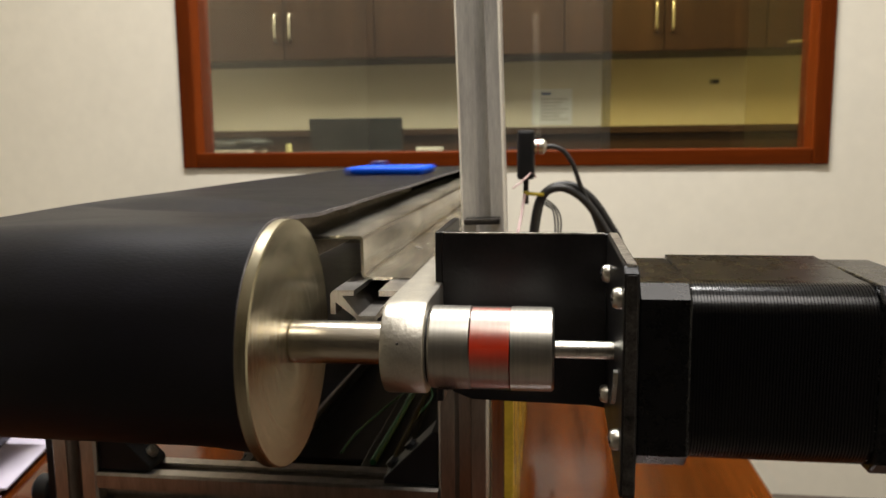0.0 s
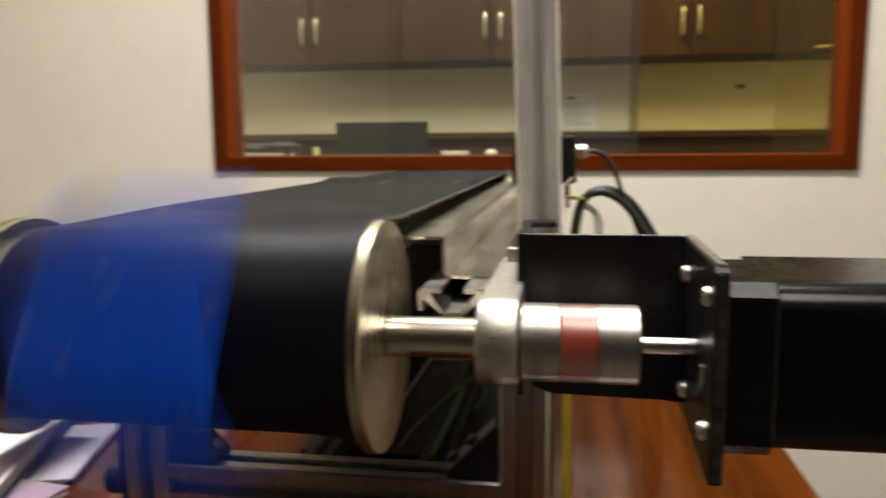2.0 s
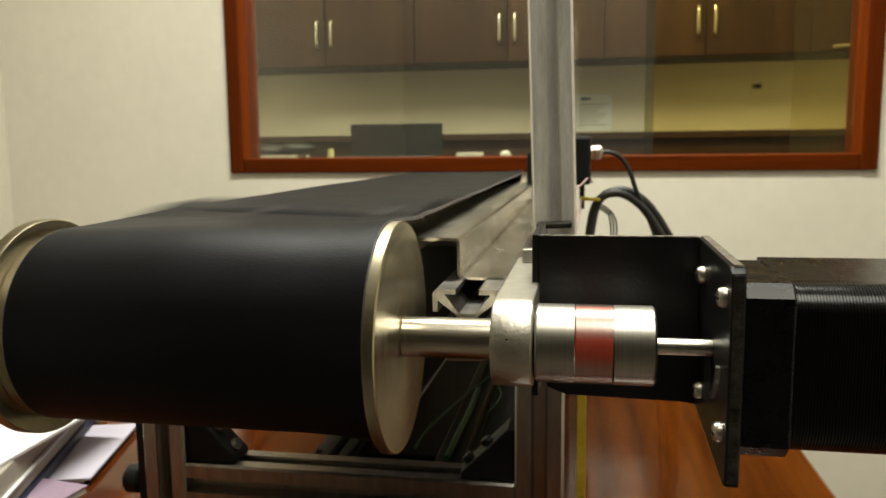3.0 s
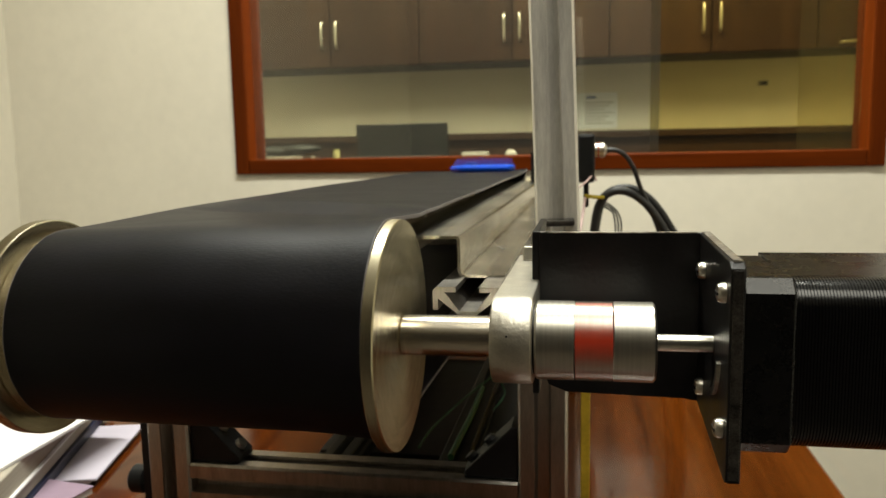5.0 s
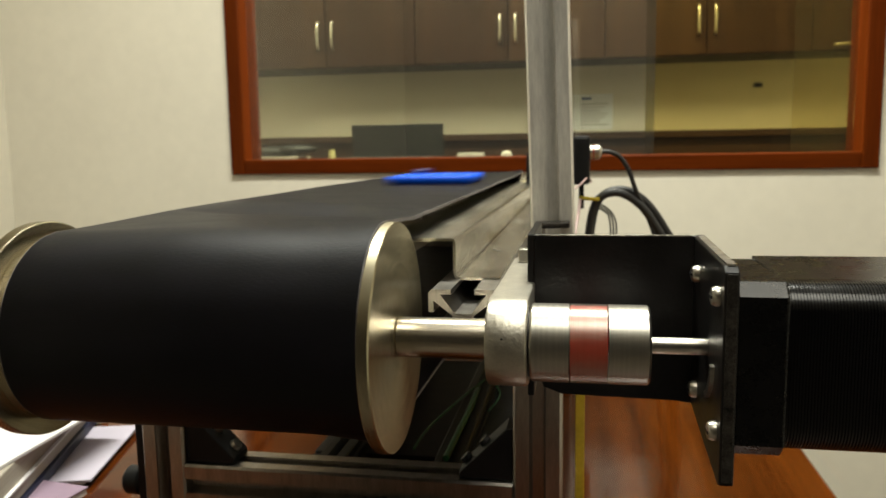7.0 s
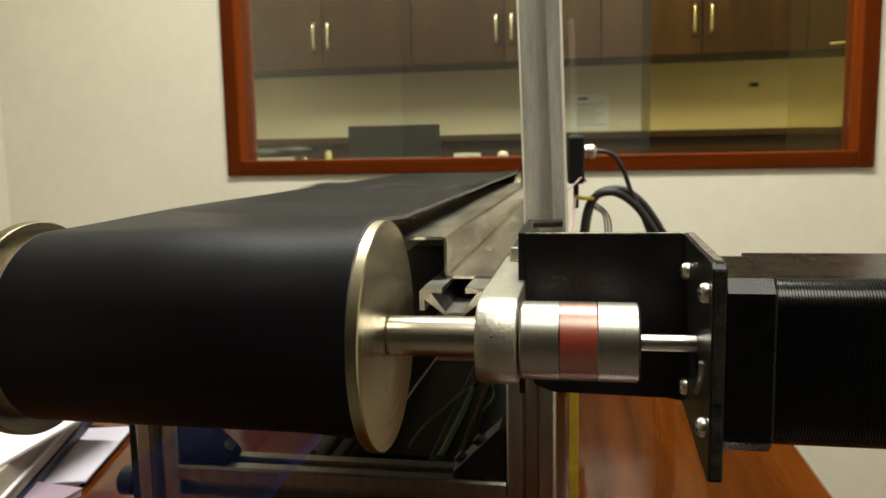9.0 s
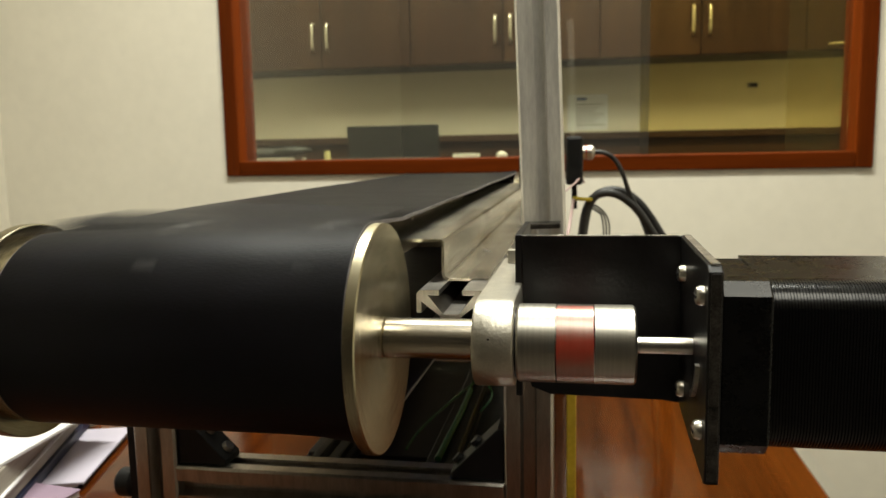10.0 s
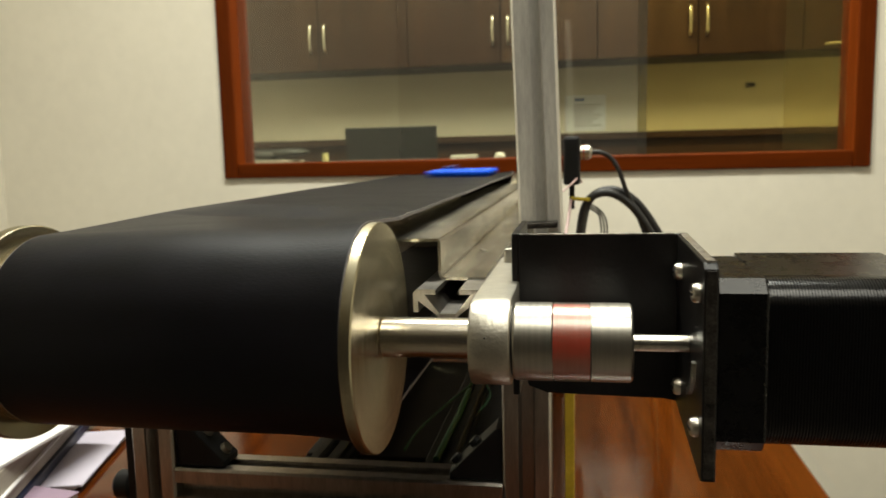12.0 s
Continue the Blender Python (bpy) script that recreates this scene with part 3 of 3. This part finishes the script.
def motor():
    b = thing("motor_bracket", pose(0, 0, AX), "black painted bent steel motor bracket", "bracket")
    yb = 0.0375
    back = [(-0.0640, -0.018), (-0.0600, -0.0295), (-0.052, -0.0325), (-0.004, -0.0335), (0.0024, -0.0345), (0.0024, 0.037), (-0.0640, 0.0375)]
    part("back_plate", extrude(back, yb, yb + 0.003, "y", 0.0005), BLACKSTEEL, b)
    part("left_flange", box(-0.0670, -0.0640, yb + 0.0005, yb + 0.062, -0.034, 0.0375, 0.0006), BLACKSTEEL, b)
    pl = [(-0.0325, -0.0395), (-0.0300, -0.0405), (yb + 0.003, -0.0340), (yb + 0.003, 0.0370), (-0.0295, 0.0350), (-0.0325, 0.0330)]
    part("motor_plate", extrude(pl, 0.0018, 0.0066, "x", 0.0006), BLACKSTEEL, b)
    part("pilot_ring", sector(0.0004, 0.0018, 0.0160, 0.0186, radians(196), radians(262), 14), CHROME, b, "bright machined pilot edge", smooth=40)
    part("worn_edge", box(-0.0635, 0.0010, yb - 0.0001, yb + 0.0022, 0.0368, 0.0374, 0.0002), WORN, b, "paint worn to bare steel along the edge")
    part("worn_edge", extrude([(-0.0300, 0.0349), (-0.0298, 0.0355), (yb + 0.002, 0.0374), (yb + 0.002, 0.0368)], 0.0028, 0.0058, "x"), WORN, b)
    part("worn_edge", box(0.0026, 0.0060, -0.0329, -0.0322, -0.0385, 0.0325, 0.0002), WORN2, b)
    s = 0.02357
    for y in (s, -s):
        for z in (s, -s):
            sc = part("screw", turned([(0.0018, 0), (0.0018, 0.0035), (0.0004, 0.0035), (-0.0008, 0.0029), (-0.0012, 0.0018), (-0.0012, 0)], 20), CHROME, b,
                      "bright pan head screw", m=pose(0, y, z), smooth=40)
            # raised black bar that paints the shade inside the screw's slot
            part("slot", box(-0.0014, -0.0010, -0.0028, 0.0028, -0.0005, 0.0005), BLACKPL, sc)
    m = thing("stepper_motor", pose(0.0068, 0, AX), "black square stepper motor bolted to the bracket", "motor")
    h, c = 0.0284, 0.0035

    def octagon(h, c):
        d = h - 0.0284
        y0, y1, z0, z1 = -0.0285 - d, 0.0345 + d, -0.0312 - d, 0.0288 + d
        return [(y0 + c, z0), (y1 - c, z0), (y1, z0 + c), (y1, z1 - c), (y1 - c, z1), (y0 + c, z1), (y0, z1 - c), (y0, z0 + c)]
    part("front_cap", extrude(octagon(h, 0.0045), 0.0, 0.0165, "x", 0.0008), MOTORCAP, m)
    def rounded(h, c):
        d, pts = h - 0.0284, []
        y0, y1, z0, z1 = -0.0285 - d, 0.0345 + d, -0.0312 - d, 0.0288 + d
        for cy, cz, a0 in ((y1 - c, z1 - c, 0), (y0 + c, z1 - c, 90), (y0 + c, z0 + c, 180), (y1 - c, z0 + c, 270)):
            pts += bend((cy, cz), a0, a0 + 90, c, 7)
        return pts
    st, rings, n = bmesh.new(), [], 56
    for i in range(n):
        for u, dip in ((0.0, 0.0006), (0.68, 0.0006), (0.76, 0.0009), (0.92, 0.0009)):
            x = 0.0165 + 0.0555 * (i + u) / n
            rings.append([st.verts.new((x, y, z)) for y, z in rounded(h - dip, 0.0115)])
    k = len(rings[0])
    for a, c in zip(rings, rings[1:]):
        for i in range(k):
            st.faces.new((a[i], a[(i + 1) % k], c[(i + 1) % k], c[i]))
    part("stator", st, LAM, m, "finely ridged black lamination stack", smooth=14)
    part("rear_cap", extrude(octagon(h, 0.0045), 0.0720, 0.0900, "x", 0.0008), MOTORCAP, m)
    wedge = [(-0.0165, 0.0268), (-0.0165, 0.0281), (0.0340, 0.0296), (0.0340, 0.0268)]
    part("top_cover", extrude(wedge, 0.0168, 0.0717, "x", 0.0003), MOTORCAP, m, "black cover strip on the motor")
    sh = thing("motor_shaft", pose(-0.010, 0, AX), "thin bright steel motor shaft", "shaft")
    part("shaft", rod(-0.009, 0.0160, 0.00318, n=32), CHROME, sh, smooth=40)
    return sh


def frame_structure():
    f = thing("conveyor_stand", pose(0, 0, 0), "aluminium slotted profile stand carrying the conveyor", "stand")
    for x in (-0.0938, -0.2865):
        part("side_rail", profile30(0.0280, 0.66, "y"), ALU_SHADED, f, m=pose(x, 0, AX - 0.0003))
    # legs and low cross rails
    for x in (-0.0700, -0.3210):
        part("leg", profile30(TABLE_Z + 0.012, 0.9355 if x > -0.2 else 0.9, "z"), ALU_SHADED, f, m=pose(x, 0.180, 0))
        part("leg", profile30(TABLE_Z + 0.012, 0.9, "z"), ALU_SHADED, f, m=pose(x, 0.60, 0))
        for y in (0.18, 0.60):
            ft = bmesh.new()
            bmesh.ops.create_cone(ft, cap_ends=True, segments=24, radius1=0.017, radius2=0.014, depth=0.0116, matrix=pose(x, y, TABLE_Z + 0.0062))
            part("foot", ft, BLACKPL, f, "black rubber foot", smooth=40)
    for y in (0.180, 0.60):
        part("cross_rail", profile30(-0.3060, -0.0855, "x"), ALU_SHADED, f, m=pose(0, y, 0.8018))
    for x in (-0.133, -0.215):
        part("low_rail", profile20(0.1955, 0.5845, "y"), ALU_UNDER, f, m=pose(x, 0, 0.8030))
    # corner gussets with their screws
    for x, sx in ((-0.3060, 1), (-0.0855, -1)):
        tri = [(x, 0.8172), (x + sx * 0.034, 0.8172), (x + sx * 0.034, 0.8210), (x + sx * 0.004, 0.8510), (x, 0.8510)]
        g = part("gusset", extrude(tri, 0.1690, 0.1910, "y", 0.0008), BLACKPL, f, "black corner bracket")
        for k, (dx, dz) in enumerate(((0.018, 0.838), (0.030, 0.826))):
            # right-hand heads are black to stand in for the dimness there
            part("screw", turned([(0, 0), (0, 0.0042), (0.003, 0.0036), (0.003, 0)], 16), CHROME if sx > 0 else BLACKPL, g, "bright screw head" if sx > 0 else "screw head coloured dark for its dim corner", m=pose(x + sx * dx, 0.180, dz, 0, -45 if sx > 0 else -135, 0), smooth=40)
    # added black strip that imitates the leg's dark outer side
    part("dark_leg_side", box(-0.3450, -0.3362, 0.172, 0.190, TABLE_Z + 0.02, 0.90, 0.0005), BLACKPL, f, "black strip standing in for the dark outer side of the leg")
    # knob on the outside of the leg
    part("knob", rod(-0.013, 0.0, 0.010, 0.002, 24), BLACKPL, f, "black clamping knob", m=pose(-0.3450, 0.180, 0.797), smooth=40)


def side_channel():
    t = thing("side_channel", pose(0, 0, 0), "bent galvanised sheet channel beside the belt", "channel")
    zt, zb, x0, xw, x1 = 0.9836, 0.9656, -0.137, -0.1010, -0.0806
    pts = [(x0, 0.968), (x0, zt), (xw - 0.002, zt)] + bend((xw - 0.002, zt - 0.002), 90, 0, 0.002)[1:] + [(xw, zb + 0.002)] + bend((xw + 0.002, zb + 0.002), 180, 270, 0.002)[1:] + [(x1, zb)]
    part("sheet", strip(pts[::-1], 0.0013, 0.055, 0.64, "y"), SHEET, t, smooth=30)
    part("scratch", box(-0.0008, 0.0008, -0.006, 0.006, 0.0, 0.0003), WORN, t, "short bright scratch", m=pose(-0.0925, 0.150, zb + 0.0001, 0, 0, 24))
    bed = thing("slider_bed", pose(0, 0, 0), "flat steel bed under the moving belt", "bed")
    part("plate", box(BX0 + 0.003, BX1 - 0.02, 0.06, 0.62, 0.9895, 0.9915), SHEET, bed)
    part("stay", box(BX0 - 0.02, -0.108, 0.25, 0.27, 0.955, 0.966), SHEET, bed)
    part("stay", box(BX0 - 0.02, -0.108, 0.5, 0.52, 0.955, 0.966), SHEET, bed)
    for y in (0.255, 0.505):
        part("stay", box(-0.22, -0.16, y, y + 0.01, 0.966, 0.9895), SHEET, bed)


def post():
    t = thing("sensor_post", pose(-0.0625, 0.262, 0.92, 0, -1.7, 0), "tall slotted aluminium profile post", "post")
    part("profile", profile30(0.0, 0.75, "z"), ALU_EXT, t)
    part("base_clip", box(-0.012, 0.012, -0.030, -0.015, 0.050, 0.054, 0.001), WORN2, t)


def sensor():
    t = thing("photo_sensor", pose(-0.045, 0.60, 1.01), "black block photoelectric sensor with a metal plug", "sensor")
    part("body", box(-0.0095, 0.0095, -0.018, 0.018, -0.027, 0.027, 0.0035), BLACKPL, t)
    part("plug", turned([(0.0095, 0), (0.0095, 0.0078), (0.0125, 0.0078), (0.0125, 0.0066), (0.0140, 0.0066), (0.0140, 0.0082), (0.0195, 0.0082), (0.0205, 0.0060), (0.0225, 0.0050), (0.0225, 0)], 24), CHROME, t,
         "knurled bright metal plug", m=pose(0, -0.005, 0.009), smooth=30)
    part("ring", turned([(0.0126, 0.0066), (0.0126, 0.0080), (0.0138, 0.0080), (0.0138, 0.0066), (0.0126, 0.0066)], 24), RED, t, "red sealing ring", m=pose(0, -0.005, 0.009))
    part("stay", box(-0.003, 0.003, 0.0, 0.006, -0.055, -0.027), BLACKSTEEL, t)
    c = part("cable", tube([(0.0225, -0.005, 0.009), (0.031, -0.005, 0.0085), (0.042, -0.004, 0.003), (0.052, -0.003, -0.012), (0.060, 0.0, -0.034), (0.072, 0.0, -0.060), (0.086, 0.0, -0.10), (0.096, 0.004, -0.15), (0.090, 0.03, -0.256)], 0.0026), RUBBER, t, smooth=60)
    r = thing("reflector_sensor", pose(-0.1035, 0.605, 1.008), "small dark sensor eye beside the belt", "sensor")
    part("body", box(-0.0035, 0.0035, -0.01, 0.01, -0.04, 0.011, 0.001), BLACKPL, r)
    part("lens", turned([(0.0035, 0), (0.0035, 0.004), (0.006, 0.0036), (0.006, 0)], 20), BLACKPL, r, m=pose(0, 0, 0.004), smooth=40)


def cables():
    for k, (dx, top, rr) in enumerate(((0.0, 0.9730, 0.0045), (0.007, 0.9755, 0.0046))):
        ob = solid("power_cable", tube([(-0.040 + dx * 0.2, 0.60 + 0.012 * k, 0.86), (-0.036 + dx * 0.3, 0.60 + 0.012 * k, 0.93), (-0.027 + dx * .5, 0.60 + 0.012 * k, top - 0.009), (-0.005 + dx, 0.60 + 0.012 * k, top),
                                        (0.020 + dx, 0.60 + 0.012 * k, top - 0.014), (0.042 + dx, 0.60 + 0.012 * k, top - 0.045), (0.055 + dx, 0.60 + 0.012 * k, 0.90), (0.060 + dx, 0.61, 0.82), (0.05 + dx, 0.66, TABLE_Z + 0.006), (-0.02, 0.76, TABLE_Z + 0.006)], rr, 14),
                   RUBBER, "thick black cable looping over beside the frame", "cable", group="black cables", smooth=60)
    solid("cable_tie", tube([(-0.046, 0.594, 0.968), (-0.036, 0.588, 0.967), (-0.026, 0.594, 0.966)], 0.0022, 8), YELW, "yellow tie round the wires", "cable tie", smooth=60)
    solid("pink_wire", tube([(-0.058, 0.56, 0.975), (-0.046, 0.57, 0.984), (-0.038, 0.585, 0.991), (-0.034, 0.59, 0.985)], 0.0011, 6), PINKW, "thin pink signal wire", "wire", group="thin wires", smooth=60)
    solid("pink_wire", tube([(-0.046, 0.585, 0.967), (-0.049, 0.57, 0.945), (-0.053, 0.55, 0.92), (-0.054, 0.55, 0.88)], 0.0017, 6), PINKW, "thin pink signal wire", "wire", group="thin wires", smooth=60)
    for k in range(3):
        solid("grey_wire", tube([(-0.030, 0.60, 0.962 - 0.002 * k), (-0.018, 0.60, 0.957 - 0.003 * k), (-0.008 - 0.003 * k, 0.60, 0.945), (-0.006 - 0.003 * k, 0.6, 0.925), (-0.014, 0.6, 0.88)], 0.0010, 6), RUBBER,
              "thin dark curled wire", "wire", group="thin wires", smooth=60)
    solid("green_wire", tube([(-0.098, 0.30, 0.915), (-0.102, 0.285, 0.88), (-0.110, 0.275, 0.855), (-0.104, 0.27, 0.84), (-0.112, 0.26, 0.83)], 0.0007, 6), GREENW, "thin green wire under the belt", "wire", group="thin wires", smooth=60)
    solid("green_wire", tube([(-0.128, 0.40, 0.8145), (-0.145, 0.33, 0.8143), (-0.158, 0.26, 0.8142), (-0.160, 0.22, 0.8142)], 0.0009, 6), GREENW, "thin green wire under the belt", "wire", group="thin wires", smooth=60)
    # added green strand that imitates a green highlight on the rail
    solid("green_rail_sheen", tube([(-0.1345, 0.205, 0.8148), (-0.1335, 0.25, 0.8150), (-0.1325, 0.30, 0.8150), (-0.1330, 0.36, 0.8148)], 0.0022, 10), GREENW, "green strand standing in for the green sheen along the low rail", "wire", group="thin wires", smooth=60)
    t = thing("acrylic_panel", pose(0, 0, 0), "amber yellow acrylic side panel", "panel")
    part("sheet", box(-0.0472, -0.0414, 0.192, 0.58, TABLE_Z, 0.90, 0.0006), YELLOW, t)


def papers():
    z = TABLE_Z
    sh = thing("loose_sheets", pose(-0.482, 0.372, z, 0, 0, 11), "loose white sheets fanned out on the table", "paper")
    for k in range(3):
        part("sheet", box(-0.21, 0.004 + 0.0015 * k, -0.118 - 0.001 * k, 0.01, 0.0002 + 0.0022 * k, 0.0022 + 0.0022 * k, 0.0003), PAPER if k < 2 else LILAC_W, sh, m=pose(0, 0, 0, 0, 0, 2.0 * k))
    nv = thing("folder", pose(-0.526, 0.390, z + 0.0070, 0, 0, 19), "navy blue folder lying on the sheets", "folder")
    part("cover", box(-0.21, 0.001, -0.26, 0.03, 0.0, 0.0090, 0.0012), NAVY, nv)
    lc = thing("booklet", pose(-0.428, 0.232, z + 0.0072, 0, 0, -8), "lilac covered booklet lying on the sheets", "booklet")
    part("page_block", box(-0.148, -0.001, -0.100, -0.001, 0.0, 0.0050), PAPER, lc)
    part("cover", box(-0.15, 0.0, -0.101, 0.0, 0.0050, 0.0062, 0.0003), LILAC, lc)
    st = thing("book_stack", pose(-0.526, 0.390, z + 0.0162, 0, 0, 19), "thick stack of greyed papers on the folder", "papers")
    part("page_block", box(-0.20, -0.002, -0.25, 0.02, 0.0, 0.031, 0.001), TAN, st)
    part("inner_sheet", box(-0.20, 0.001, -0.252, 0.022, 0.0120, 0.0135), PAPER, st)
    tp = thing("white_pad", pose(-0.461, 0.20, z + 0.0474, 0, 0, 2), "white paper pad on top of the stack", "pad")
    part("page_block", box(-0.245, 0.0, -0.090, 0.153, 0.0, 0.0030, 0.0006), PAPER, tp)
    er = thing("eraser", pose(-0.512, 0.205, z + 0.0506, 0, 0, 12), "small white eraser on the pad", "eraser")
    part("body", box(-0.012, 0.012, -0.009, 0.009, 0.0, 0.011, 0.0015), PAPER, er)


def controller():
    t = thing("controller_box", pose(-0.17, 0.42, TABLE_Z), "black controller box on the table under the belt", "box")
    part("body", box(-0.085, 0.075, -0.15, 0.13, 0.0, 0.034, 0.002), BLACKPL, t)
    part("lid", box(-0.083, 0.073, -0.148, 0.128, 0.034, 0.037, 0.001), BLACKPL, t)


rooms()
table()
frame_structure()
conveyor_belt = belt()
roller = drive_roller()
tail = tail_roller()
bearing_arm()
spider_coupling = coupling()
shaft = motor()
side_channel()
post()
sensor()
laps = splice()
chalk_mark = chalk()
tray = blue_tray()
cables()
papers()
controller()
next_office()

# ---------------------------------------------------------------- what moves
# belt travel in metres; it rests for a while between 5.85 s and 6.65 s
TRAVEL = [(0, -0.408), (0.5, -0.309), (1.0, -0.156), (1.5, 0.0), (2.0, 0.14), (3.2, 0.50), (5.0, 1.065), (5.5, 1.14), (5.85, 1.23), (6.65, 1.23), (7.0, 1.36),
          (8.8, 1.82), (10.0, 2.19), (11.6, 2.665), (12.0, 2.81)]


def travel(t):
    for (t0, s0), (t1, s1) in zip(TRAVEL, TRAVEL[1:]):
        if t <= t1:
            return s0 + (s1 - s0) * (t - t0) / (t1 - t0)
    return TRAVEL[-1][1]


def tray_pose(s):
    q = (s - 0.07 + SPAN) % LOOP - SPAN
    slip = max(0.0, 1 - abs(q - 0.10) / 0.14)      # it works sideways as it goes round the roller
    k = min(1.0, max(0.0, (q - 0.072) / 0.05))
    swing = 0.085 * k * k * (3 - 2 * k) * max(0.0, 1 - max(0.0, q - 0.13) / 0.60)   # and drops quickly under it
    lift = 0.030 * max(0.0, 1 - abs(q - 0.095) / 0.075)     # the stiff tray stands off the roller
    return along(q + swing, lift, -0.1720 - 0.034 * slip, 0)


def motions():
    times = [i / 10 for i in range(121)]
    turn = [(t, Matrix.Rotation(travel(t) / R_BELT, 4, "X")) for t in times]
    for ob in (roller, spider_coupling, shaft):
        at = ob.matrix_basis.translation.copy()
        walk(ob, [(t, Matrix.Translation(at) @ m) for t, m in turn])
    at = tail.matrix_basis.translation.copy()
    walk(tail, [(t, Matrix.Translation(at) @ m) for t, m in turn])
    walk(tray, [(t, tray_pose(travel(t))) for t in times])
    walk(chalk_mark, [(t, along(travel(t) - 0.522)) for t in times])
    for ob, lag in laps:
        walk(ob, [(t, along(travel(t) - 0.530 - lag)) for t in times])


motions()
